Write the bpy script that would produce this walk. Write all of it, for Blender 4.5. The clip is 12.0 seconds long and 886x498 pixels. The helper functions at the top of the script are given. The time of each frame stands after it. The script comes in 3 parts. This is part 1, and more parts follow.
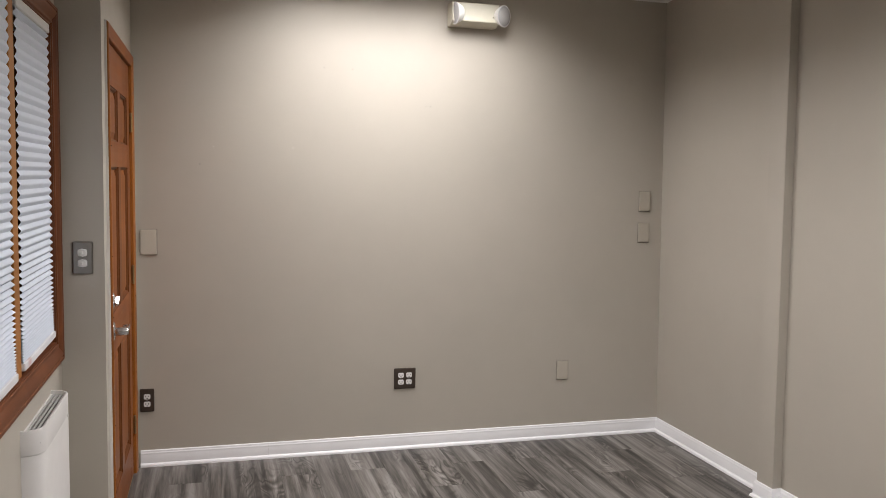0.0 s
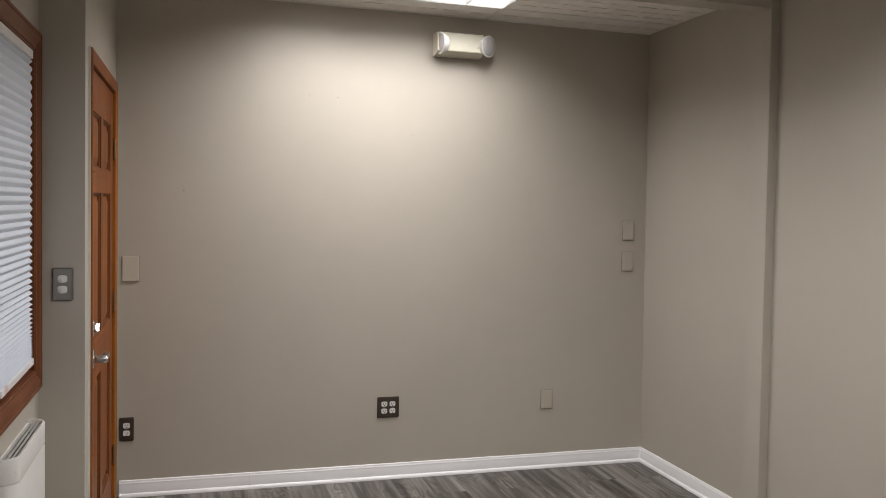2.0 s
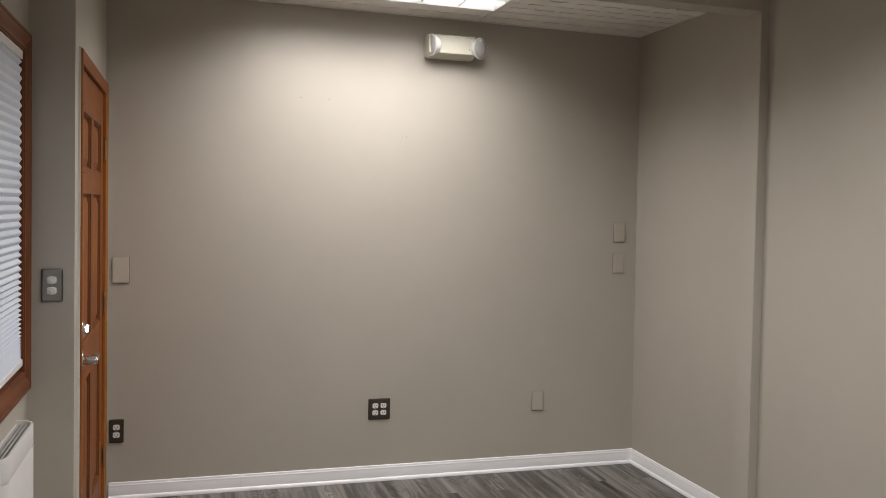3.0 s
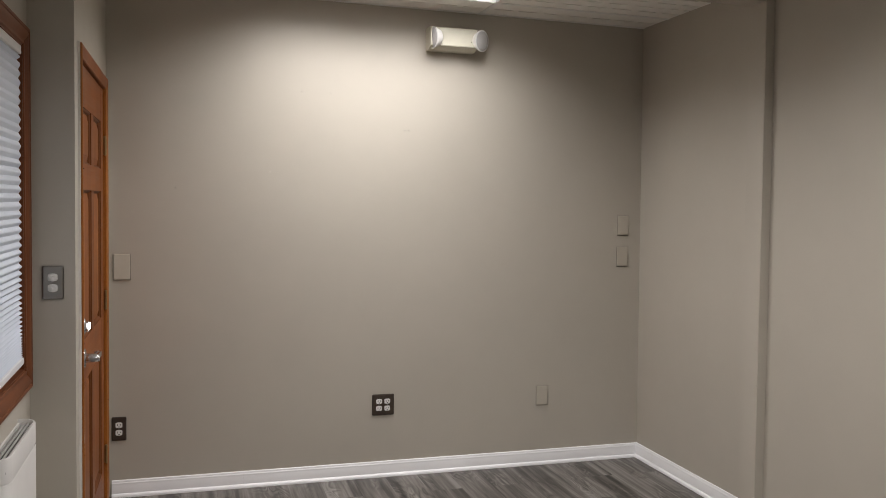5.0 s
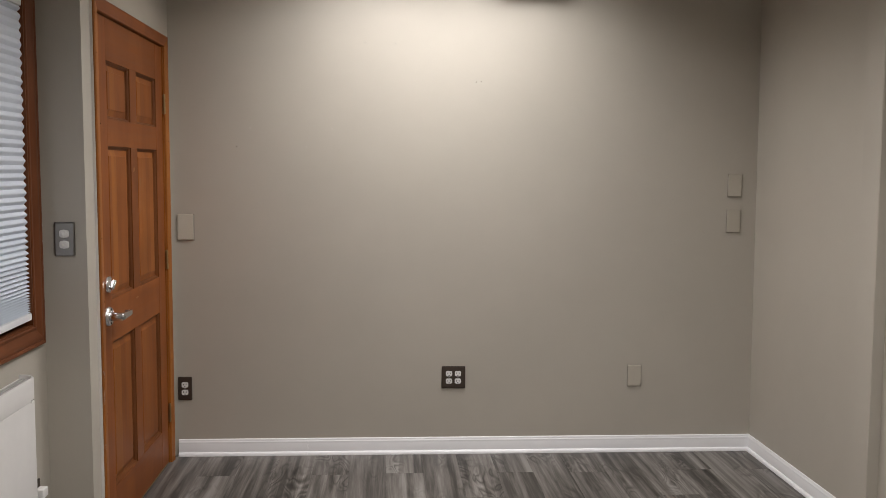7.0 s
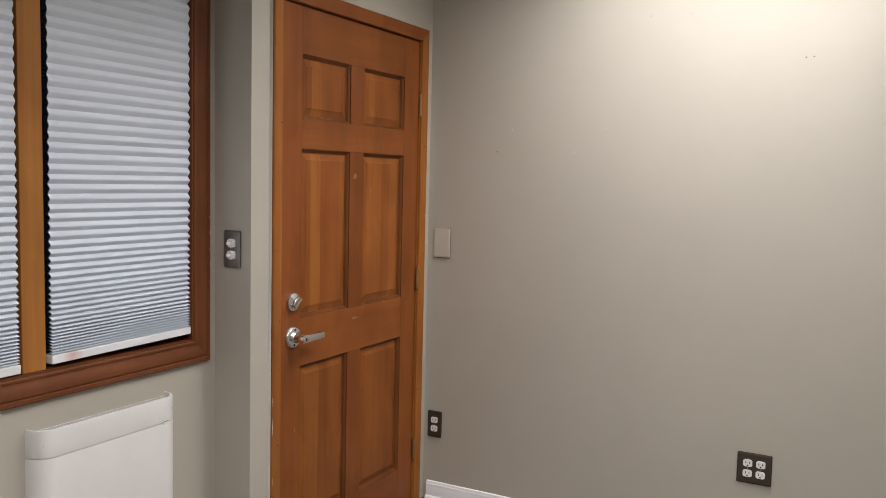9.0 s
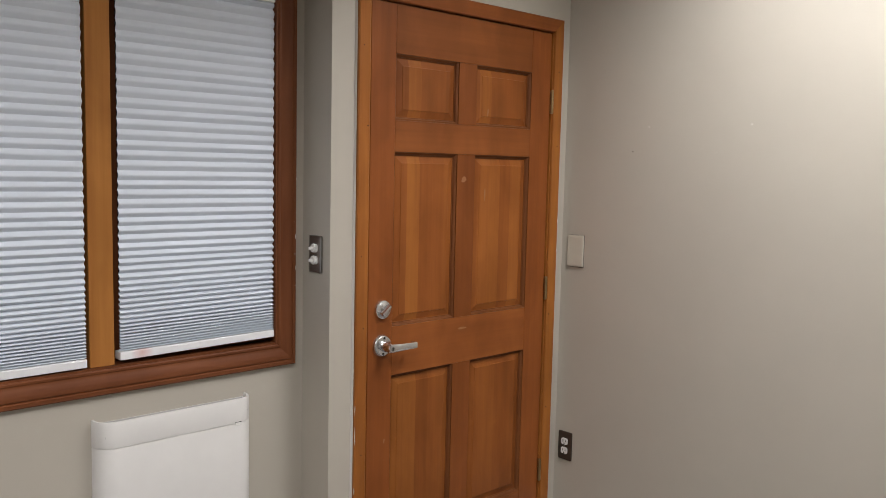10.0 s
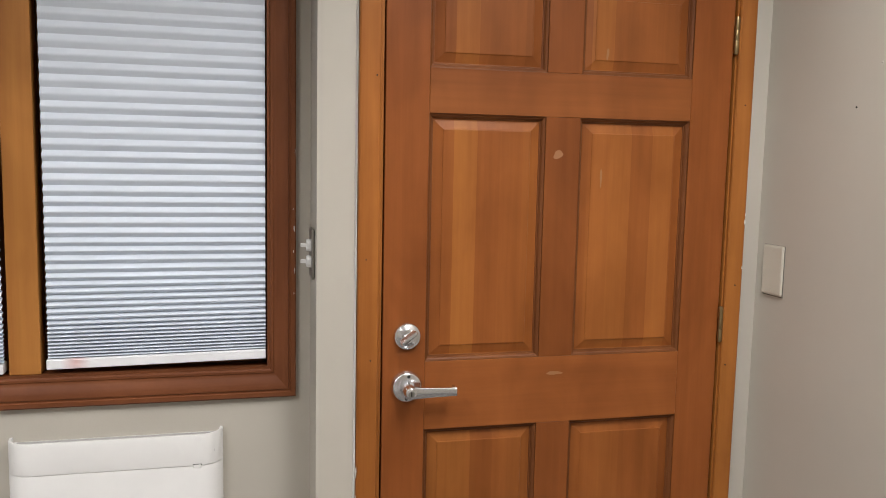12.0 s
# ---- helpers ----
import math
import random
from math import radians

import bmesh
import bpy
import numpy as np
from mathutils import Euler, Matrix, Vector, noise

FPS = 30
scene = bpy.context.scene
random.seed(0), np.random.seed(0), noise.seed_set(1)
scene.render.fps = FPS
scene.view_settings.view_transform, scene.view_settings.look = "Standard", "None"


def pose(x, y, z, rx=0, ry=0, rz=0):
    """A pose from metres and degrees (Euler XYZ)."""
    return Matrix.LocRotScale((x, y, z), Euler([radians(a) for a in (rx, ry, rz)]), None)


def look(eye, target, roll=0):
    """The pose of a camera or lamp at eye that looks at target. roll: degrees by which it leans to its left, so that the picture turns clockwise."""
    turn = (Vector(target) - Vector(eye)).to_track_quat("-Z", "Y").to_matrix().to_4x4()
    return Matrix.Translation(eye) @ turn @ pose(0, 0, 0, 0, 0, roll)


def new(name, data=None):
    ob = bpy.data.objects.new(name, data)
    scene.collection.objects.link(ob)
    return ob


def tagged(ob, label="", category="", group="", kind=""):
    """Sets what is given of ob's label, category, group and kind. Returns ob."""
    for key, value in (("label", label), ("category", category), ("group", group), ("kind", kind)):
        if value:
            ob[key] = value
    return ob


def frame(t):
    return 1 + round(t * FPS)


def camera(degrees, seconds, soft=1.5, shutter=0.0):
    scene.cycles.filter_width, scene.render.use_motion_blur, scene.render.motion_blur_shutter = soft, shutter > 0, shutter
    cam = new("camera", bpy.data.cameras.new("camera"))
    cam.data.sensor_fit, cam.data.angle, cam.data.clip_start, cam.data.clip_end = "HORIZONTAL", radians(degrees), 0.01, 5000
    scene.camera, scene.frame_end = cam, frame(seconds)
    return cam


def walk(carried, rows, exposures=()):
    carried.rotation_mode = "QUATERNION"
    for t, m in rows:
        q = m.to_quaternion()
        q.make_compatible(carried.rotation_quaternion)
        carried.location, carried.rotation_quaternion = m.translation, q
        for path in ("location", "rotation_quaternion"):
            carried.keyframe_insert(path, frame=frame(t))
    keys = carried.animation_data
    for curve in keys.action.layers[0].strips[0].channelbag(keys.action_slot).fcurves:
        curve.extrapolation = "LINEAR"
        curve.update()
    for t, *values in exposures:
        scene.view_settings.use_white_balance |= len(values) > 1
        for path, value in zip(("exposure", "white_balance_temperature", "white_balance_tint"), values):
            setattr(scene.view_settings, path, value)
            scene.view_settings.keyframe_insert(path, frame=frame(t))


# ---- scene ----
cam = camera(56.0, 12.0, soft=0.6)
PATH = [
    (0, (0.135, 0.073, 1.532), (0.667, 1.993, 1.359), 1.1),
    (0.5, (0.128, 0.069, 1.522), (0.669, 1.988, 1.363), 1.0),
    (1, (0.129, 0.068, 1.53), (0.676, 1.987, 1.39), 1.1),
    (1.5, (0.144, 0.074, 1.532), (0.693, 1.993, 1.411), 1.3),
    (2, (0.143, 0.074, 1.529), (0.708, 1.99, 1.425), 1.4),
    (2.5, (0.15, 0.075, 1.539), (0.722, 1.988, 1.433), 1.6),
    (3, (0.149, 0.069, 1.526), (0.731, 1.98, 1.428), 1.5),
    (5, (0.144, 0.102, 1.523), (0.725, 2.012, 1.412), 1.1),
    (5.5, (0.224, 0.204, 1.524), (0.815, 2.112, 1.412), 0.7),
    (6, (0.356, 0.262, 1.519), (0.964, 2.165, 1.416), -0.2),
    (6.2, (0.437, 0.226, 1.491), (1.016, 2.139, 1.399), -0.3),
    (6.5, (0.576, 0.237, 1.512), (0.966, 2.195, 1.401), 0.5),
    (6.8, (0.763, 0.241, 1.496), (0.960, 2.223, 1.322), 0.6),
    (7, (0.82, 0.33, 1.47), (0.954, 2.316, 1.281), 0.7),
    (7.2, (0.917, 0.398, 1.463), (0.973, 2.389, 1.276), 1.1),
    (7.5, (0.989, 0.564, 1.493), (0.979, 2.554, 1.294), 1.8),
    (7.7, (1.112, 0.645, 1.516), (0.966, 2.629, 1.305), 1.6),
    (9.3, (1.657, 1.474, 1.445), (0.544, 3.128, 1.279), 1.6),
    (9.5, (1.728, 1.57, 1.449), (0.505, 3.143, 1.273), 1.7),
    (10, (1.926, 1.847, 1.496), (0.469, 3.203, 1.302), 1.3),
    (10.2, (1.991, 1.992, 1.460), (0.481, 3.291, 1.282), 1.1),
    (10.5, (1.938, 2.237, 1.458), (0.402, 3.503, 1.265), 3.3),
    (10.8, (1.937, 2.444, 1.447), (0.324, 3.613, 1.262), 2.5),
    (11, (1.909, 2.565, 1.481), (0.234, 3.634, 1.261), 2.5),
    (11.2, (1.908, 2.690, 1.449), (0.166, 3.652, 1.242), 1.6),
    (11.5, (1.847, 2.908, 1.483), (0.019, 3.685, 1.25), 1.3),
    (12, (1.674, 3.196, 1.445), (-0.252, 3.686, 1.224), 1.2),
]
EXPOSURES = [(0, 0.41, 6500, 9.8), (1, 0.31, 6520, 9.4), (2.5, 0.16, 6570, 8.7), (7, 0.14, 6540, 8.6), (9.5, 0.42, 6450, 8.0), (10, 0.42, 6430, 7.5), (10.5, 0.68, 6400, 7.0), (12, 0.76, 6380, 6.5)]
walk(cam, [(t, look(eye, target, roll)) for t, eye, target, roll in PATH], EXPOSURES)

# ---- world and light ----
world = bpy.data.worlds.new("night")
world.use_nodes = True
world.node_tree.nodes["Background"].inputs[0].default_value = (0.02, 0.03, 0.05, 1)
world.node_tree.nodes["Background"].inputs[1].default_value = 0.08
scene.world = world
TUBE_GLOW = 6.0
LAMP_WATTS = 21.0
LAMP_SPREAD = 147.0
LAMP_COLOUR = (0.985, 0.95, 0.945)


# ---- materials ----
def material(name):
    m = bpy.data.materials.new(name)
    m.use_nodes = True
    nt = m.node_tree
    return m, nt, nt.nodes["Principled BSDF"]


def node(nt, kind, **inputs):
    n = nt.nodes.new(kind)
    for k, v in inputs.items():
        n.inputs[k.replace("_", " ")].default_value = v
    return n


def coords(nt, scale=(1, 1, 1), rot=(0, 0, 0)):
    c = nt.nodes.new("ShaderNodeTexCoord")
    m = nt.nodes.new("ShaderNodeMapping")
    m.inputs["Scale"].default_value = scale
    m.inputs["Rotation"].default_value = rot
    nt.links.new(c.outputs["Object"], m.inputs["Vector"])
    return m.outputs["Vector"]


def ramp(nt, fac, stops):
    r = nt.nodes.new("ShaderNodeValToRGB")
    while len(r.color_ramp.elements) < len(stops):
        r.color_ramp.elements.new(0.5)
    for e, (p, c) in zip(r.color_ramp.elements, stops):
        e.position, e.color = p, (*c, 1)
    nt.links.new(fac, r.inputs["Fac"])
    return r.outputs["Color"]


def mix(nt, fac, a, b, blend="MIX"):
    n = nt.nodes.new("ShaderNodeMix")
    n.data_type, n.blend_type = "RGBA", blend
    for sock, v in ((n.inputs["Factor"], fac), (n.inputs["A"], a), (n.inputs["B"], b)):
        if isinstance(v, (int, float)):
            sock.default_value = v
        elif isinstance(v, tuple):
            sock.default_value = (*v, 1)
        else:
            nt.links.new(v, sock)
    return n.outputs["Result"]


def bump(nt, bsdf, height, strength, distance):
    b = node(nt, "ShaderNodeBump", Strength=strength, Distance=distance)
    nt.links.new(height, b.inputs["Height"])
    nt.links.new(b.outputs["Normal"], bsdf.inputs["Normal"])


def noise_fac(nt, vec, scale, detail=4.0, rough=0.55, dist=0.0):
    n = node(nt, "ShaderNodeTexNoise", Scale=scale, Detail=detail, Roughness=rough, Distortion=dist)
    nt.links.new(vec, n.inputs["Vector"])
    return n.outputs["Fac"]


def paint(name, colour, rough=0.5, vary=0.05, relief=0.15, grain=260.0):
    """Rolled or sprayed paint: soft blotches and a fine orange-peel relief."""
    m, nt, b = material(name)
    v = coords(nt)
    dark = tuple(c * (1 - vary) for c in colour)
    light = tuple(min(1, c * (1 + vary)) for c in colour)
    big = noise_fac(nt, v, 1.7, 5, 0.6)
    nt.links.new(ramp(nt, big, [(0.3, dark), (0.7, light)]), b.inputs["Base Color"])
    fine = noise_fac(nt, v, grain, 2, 0.5)
    bump(nt, b, fine, relief, 0.0006)
    r = node(nt, "ShaderNodeMapRange", To_Min=rough - 0.06, To_Max=rough + 0.08)
    nt.links.new(noise_fac(nt, v, 9, 3), r.inputs["Value"])
    nt.links.new(r.outputs["Result"], b.inputs["Roughness"])
    return m


def wood(name, light, dark, axis, rough=0.4, strips=0.0):
    """Varnished softwood; axis is the way of the grain. strips: width of glued boards across y."""
    m, nt, b = material(name)
    s = [22.0, 22.0, 22.0]
    s["xyz".index(axis)] = 0.9
    info = nt.nodes.new("ShaderNodeObjectInfo")
    v0 = coords(nt, tuple(s))
    add = nt.nodes.new("ShaderNodeVectorMath")
    add.operation = "MULTIPLY_ADD"
    add.inputs[1].default_value = (1, 1, 1)
    comb = nt.nodes.new("ShaderNodeCombineXYZ")
    k = nt.nodes.new("ShaderNodeMath")
    k.operation = "MULTIPLY"
    k.inputs[1].default_value = 37.0
    nt.links.new(info.outputs["Random"], k.inputs[0])
    for i in range(3):
        nt.links.new(k.outputs[0], comb.inputs[i])
    nt.links.new(v0, add.inputs[0])
    nt.links.new(comb.outputs[0], add.inputs[2])
    v = add.outputs[0]
    broad = noise_fac(nt, v, 0.35, 3, 0.5, 0.6)
    streak = noise_fac(nt, v, 2.4, 5, 0.65, 0.3)
    fac = mix(nt, 0.36, broad, streak)
    col = ramp(nt, fac, [(0.34, dark), (0.5, tuple((p + q) / 2 for p, q in zip(light, dark))), (0.66, light)])
    # slow blotches of stain
    blotch = noise_fac(nt, coords(nt, (1, 1, 0.45)), 6.5, 3, 0.55, 0.5)
    col = mix(nt, 1.0, col, ramp(nt, blotch, [(0.3, (0.84, 0.82, 0.80)), (0.7, (1.13, 1.15, 1.17))]), "MULTIPLY")
    # per-piece tint
    t = node(nt, "ShaderNodeMapRange", To_Min=0.86, To_Max=1.12)
    nt.links.new(info.outputs["Random"], t.inputs["Value"])
    col = mix(nt, 1.0, col, t.outputs["Result"], "MULTIPLY")
    if strips:
        c = nt.nodes.new("ShaderNodeTexCoord")
        sep = nt.nodes.new("ShaderNodeSeparateXYZ")
        nt.links.new(c.outputs["Object"], sep.inputs[0])
        d = nt.nodes.new("ShaderNodeMath")
        d.operation = "DIVIDE"
        d.inputs[1].default_value = strips
        nt.links.new(sep.outputs["Y"], d.inputs[0])
        f = nt.nodes.new("ShaderNodeMath")
        f.operation = "FLOOR"
        nt.links.new(d.outputs[0], f.inputs[0])
        a2 = nt.nodes.new("ShaderNodeMath")
        a2.operation = "ADD"
        nt.links.new(f.outputs[0], a2.inputs[0])
        nt.links.new(k.outputs[0], a2.inputs[1])
        w = nt.nodes.new("ShaderNodeTexWhiteNoise")
        w.noise_dimensions = "1D"
        nt.links.new(a2.outputs[0], w.inputs["W"])
        tint = ramp(nt, w.outputs["Value"], [(0.0, (0.86, 0.84, 0.82)), (0.45, (0.95, 0.94, 0.93)), (0.75, (1.0, 1.02, 1.0)), (1.0, (1.16, 1.28, 1.2))])
        col = mix(nt, 1.0, col, tint, "MULTIPLY")
    nt.links.new(col, b.inputs["Base Color"])
    r = node(nt, "ShaderNodeMapRange", To_Min=rough - 0.05, To_Max=rough + 0.12)
    nt.links.new(streak, r.inputs["Value"])
    nt.links.new(r.outputs["Result"], b.inputs["Roughness"])
    b.inputs["Specular IOR Level"].default_value = 0.2
    bump(nt, b, streak, 0.12, 0.0008)
    return m


def metal(name, colour, rough, vary=0.1, metallic=1.0):
    m, nt, b = material(name)
    v = coords(nt, (60, 60, 400))
    n = noise_fac(nt, v, 1.0, 3)
    r = node(nt, "ShaderNodeMapRange", To_Min=rough - vary / 2, To_Max=rough + vary / 2)
    nt.links.new(n, r.inputs["Value"])
    nt.links.new(r.outputs["Result"], b.inputs["Roughness"])
    b.inputs["Base Color"].default_value = (*colour, 1)
    b.inputs["Metallic"].default_value = metallic
    return m


def plastic(name, colour, rough=0.35, vary=0.03):
    m, nt, b = material(name)
    v = coords(nt)
    n = noise_fac(nt, v, 14, 4)
    nt.links.new(ramp(nt, n, [(0.3, tuple(c * (1 - vary) for c in colour)), (0.7, tuple(min(1, c * (1 + vary)) for c in colour))]), b.inputs["Base Color"])
    b.inputs["Roughness"].default_value = rough
    bump(nt, b, noise_fac(nt, v, 500, 2), 0.05, 0.0003)
    return m


def emitter(name, colour, strength):
    m, nt, b = material(name)
    b.inputs["Base Color"].default_value = (0.8, 0.8, 0.8, 1)
    b.inputs["Emission Color"].default_value = (*colour, 1)
    b.inputs["Emission Strength"].default_value = strength
    return m


def vinyl_plank():
    """Grey wood-look vinyl: long grain, cathedral rings, dark knots; each plank its own piece of the print."""
    m, nt, b = material("grey_vinyl_plank")
    info = nt.nodes.new("ShaderNodeObjectInfo")
    c = nt.nodes.new("ShaderNodeTexCoord")
    off = nt.nodes.new("ShaderNodeCombineXYZ")
    k = nt.nodes.new("ShaderNodeMath")
    k.operation = "MULTIPLY"
    k.inputs[1].default_value = 91.0
    nt.links.new(info.outputs["Random"], k.inputs[0])
    for i in range(3):
        nt.links.new(k.outputs[0], off.inputs[i])
    add = nt.nodes.new("ShaderNodeVectorMath")
    add.operation = "ADD"
    nt.links.new(c.outputs["Object"], add.inputs[0])
    nt.links.new(off.outputs[0], add.inputs[1])

    def stretched(sx, sy):
        mp = nt.nodes.new("ShaderNodeMapping")
        mp.inputs["Scale"].default_value = (sx, sy, 1)
        nt.links.new(add.outputs[0], mp.inputs["Vector"])
        return mp.outputs["Vector"]

    rings = noise_fac(nt, stretched(10, 3.4), 1.0, 1.6, 0.45, 0.9)
    mul = nt.nodes.new("ShaderNodeMath")
    mul.operation = "MULTIPLY"
    mul.inputs[1].default_value = 8.0
    nt.links.new(rings, mul.inputs[0])
    frac = nt.nodes.new("ShaderNodeMath")
    frac.operation = "PINGPONG"
    frac.inputs[1].default_value = 0.5
    nt.links.new(mul.outputs[0], frac.inputs[0])
    ring = ramp(nt, frac.outputs[0], [(0.0, (0.25, 0.235, 0.225)), (0.14, (0.55, 0.54, 0.53)), (0.3, (0.95, 0.95, 0.95)), (0.5, (1.2, 1.2, 1.21))])
    patch = ramp(nt, noise_fac(nt, stretched(6, 1.6), 1.0, 2, 0.5, 0.4), [(0.5, (0.0, 0.0, 0.0)), (0.64, (0.9, 0.9, 0.9))])
    streak = noise_fac(nt, stretched(95, 3.0), 1.0, 5, 0.7, 0.15)
    band = noise_fac(nt, stretched(24, 1.1), 1.0, 4, 0.6, 0.35)
    broad = noise_fac(nt, stretched(6, 0.8), 1.0, 3, 0.5, 0.4)
    fac = mix(nt, 0.22, mix(nt, 0.3, band, streak), broad)
    col = ramp(nt, fac, [(0.36, (0.021, 0.0182, 0.016)), (0.44, (0.064, 0.057, 0.051)), (0.52, (0.15, 0.137, 0.125)), (0.62, (0.255, 0.241, 0.226))])
    col = mix(nt, patch, col, mix(nt, 1.0, col, ring, "MULTIPLY"))
    t = node(nt, "ShaderNodeMapRange", To_Min=0.86, To_Max=1.14)
    nt.links.new(info.outputs["Random"], t.inputs["Value"])
    col = mix(nt, 1.0, col, t.outputs["Result"], "MULTIPLY")
    nt.links.new(col, b.inputs["Base Color"])
    r = node(nt, "ShaderNodeMapRange", To_Min=0.36, To_Max=0.6)
    nt.links.new(streak, r.inputs["Value"])
    nt.links.new(r.outputs["Result"], b.inputs["Roughness"])
    bump(nt, b, streak, 0.18, 0.001)
    return m


def shade_fabric():
    m, nt, b = material("white_pleated_fabric")
    v = coords(nt)
    n = noise_fac(nt, v, 900, 2)
    soft = noise_fac(nt, v, 3, 4)
    col = mix(nt, 0.5, ramp(nt, n, [(0.3, (0.605, 0.65, 0.725)), (0.7, (0.715, 0.76, 0.84))]), ramp(nt, soft, [(0.3, (0.625, 0.67, 0.745)), (0.7, (0.695, 0.74, 0.82))]))
    nt.links.new(col, b.inputs["Base Color"])
    b.inputs["Roughness"].default_value = 0.85
    bump(nt, b, n, 0.1, 0.0004)
    return m


def rail_plastic():
    """White rail with a faint pink smudge along one stretch."""
    m, nt, b = material("white_rail")
    c = nt.nodes.new("ShaderNodeTexCoord")
    d = nt.nodes.new("ShaderNodeVectorMath")
    d.operation = "DISTANCE"
    d.inputs[1].default_value = (-0.408, 2.835, 0.943)
    nt.links.new(c.outputs["Object"], d.inputs[0])
    smudge = ramp(nt, d.outputs["Value"], [(0.0, (0.66, 0.44, 0.43)), (0.035, (0.80, 0.80, 0.82))])
    nt.links.new(smudge, b.inputs["Base Color"])
    b.inputs["Roughness"].default_value = 0.4
    return m


def glass(name, rough):
    m, nt, b = material(name)
    b.inputs["Transmission Weight"].default_value = 1.0
    b.inputs["Roughness"].default_value = rough
    b.inputs["IOR"].default_value = 1.45
    return m


PAINT = paint("taupe_wall_paint", (0.466, 0.431, 0.372), 0.5, 0.035, 0.22, 190.0)
TRIM_WHITE = paint("white_gloss_trim_paint", (0.87, 0.87, 0.89), 0.35, 0.03, 0.08, 120.0)
TILE = paint("ceiling_tile_white", (0.86, 0.84, 0.79), 0.9, 0.05, 0.6, 330.0)
TEE = paint("ceiling_grid_white", (0.80, 0.79, 0.76), 0.5, 0.03, 0.05)
DARK = paint("dark_gap", (0.02, 0.018, 0.016), 0.9, 0.1, 0.1)
DOOR_V = wood("door_fir_upright", (0.2692, 0.08273, 0.01984), (0.1905, 0.05387, 0.01259), "z", 0.38)
DOOR_H = wood("door_fir_level", (0.2896, 0.0917, 0.02257), (0.2108, 0.06221, 0.01505), "y", 0.42)
DOOR_P = wood("door_fir_panel", (0.3023, 0.09683, 0.02189), (0.2159, 0.06285, 0.01368), "z", 0.4, strips=0.058)
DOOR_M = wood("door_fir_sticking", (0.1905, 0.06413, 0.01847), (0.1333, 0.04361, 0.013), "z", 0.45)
CASING_V = wood("casing_fir_upright", (0.3696, 0.1328, 0.02772), (0.2587, 0.08301, 0.01701), "z", 0.4)
CASING_H = wood("casing_fir_level", (0.308, 0.09486, 0.02394), (0.2155, 0.06166, 0.01512), "y", 0.4)
FRAME_V = wood("window_trim_upright", (0.1971, 0.0664, 0.02394), (0.1171, 0.03676, 0.01386), "z", 0.42)
FRAME_H = wood("window_trim_level", (0.1971, 0.0664, 0.02394), (0.1171, 0.03676, 0.01386), "y", 0.42)
MULLION = wood("mullion_fir", (0.3937, 0.167, 0.0408), (0.2794, 0.1065, 0.024), "z", 0.4)
VINYL = vinyl_plank()
FABRIC = shade_fabric()
RAIL = rail_plastic()
GLASS = glass("window_glass", 0.02)
CHROME = metal("satin_chrome", (0.74, 0.74, 0.76), 0.22, 0.04)
BRASS = metal("aged_brass", (0.35, 0.25, 0.125), 0.38)
STEEL = metal("brushed_steel_plate", (0.31, 0.295, 0.27), 0.36)
BRONZE = metal("dark_bronze_plate", (0.085, 0.065, 0.052), 0.45, metallic=0.6)
IVORY = plastic("ivory_plastic", (0.56, 0.525, 0.445), 0.4)
CREAM = plastic("cream_housing", (0.60, 0.575, 0.47), 0.42)
WHITE_P = plastic("white_plastic", (0.80, 0.79, 0.77), 0.35)
HEATER_W = plastic("heater_white_enamel", (0.68, 0.665, 0.65), 0.38, 0.02)
GRILLE = plastic("grille_grey", (0.40, 0.385, 0.37), 0.45)
PLATE_PAINT = paint("painted_cover_plate", (0.485, 0.446, 0.376), 0.38, 0.03, 0.05)
# dark colour for the edge shadow drawn round painted and ivory plates
PLATE_SHADOW = paint("painted_plate_shadow", (0.15, 0.13, 0.108), 0.7, 0.2, 0.1)
LENS = plastic("frosted_lens_plastic", (0.45, 0.44, 0.435), 0.15)
LOUVRE = paint("louvre_white_enamel", (0.82, 0.82, 0.82), 0.45, 0.02, 0.04)
REFLECTOR = metal("lamp_reflector", (0.62, 0.62, 0.64), 0.35, metallic=0.5)
LAMP_GLOW = emitter("fluorescent_glow", LAMP_COLOUR, TUBE_GLOW)
SCUFF = paint("bare_wood_scuff", (0.30, 0.135, 0.055), 0.6, 0.1, 0.1)
PLASTER = paint("bare_plaster", (0.68, 0.65, 0.60), 0.8, 0.05, 0.2)


# ---- building helpers ----
def add_box(bm, x0, y0, z0, x1, y1, z1, bev=0.0, seg=1):
    """A box added to bm, its edges rounded by bev."""
    vs = [bm.verts.new((x, y, z)) for x in (x0, x1) for y in (y0, y1) for z in (z0, z1)]
    fs = [(0, 1, 3, 2), (4, 6, 7, 5), (0, 4, 5, 1), (2, 3, 7, 6), (0, 2, 6, 4), (1, 5, 7, 3)]
    faces = [bm.faces.new([vs[i] for i in f]) for f in fs]
    if bev:
        edges = list({e for f in faces for e in f.edges})
        bmesh.ops.bevel(bm, geom=edges, offset=bev, segments=seg, affect="EDGES", profile=0.6)
    return bm


def box(*a, **k):
    return add_box(bmesh.new(), *a, **k)


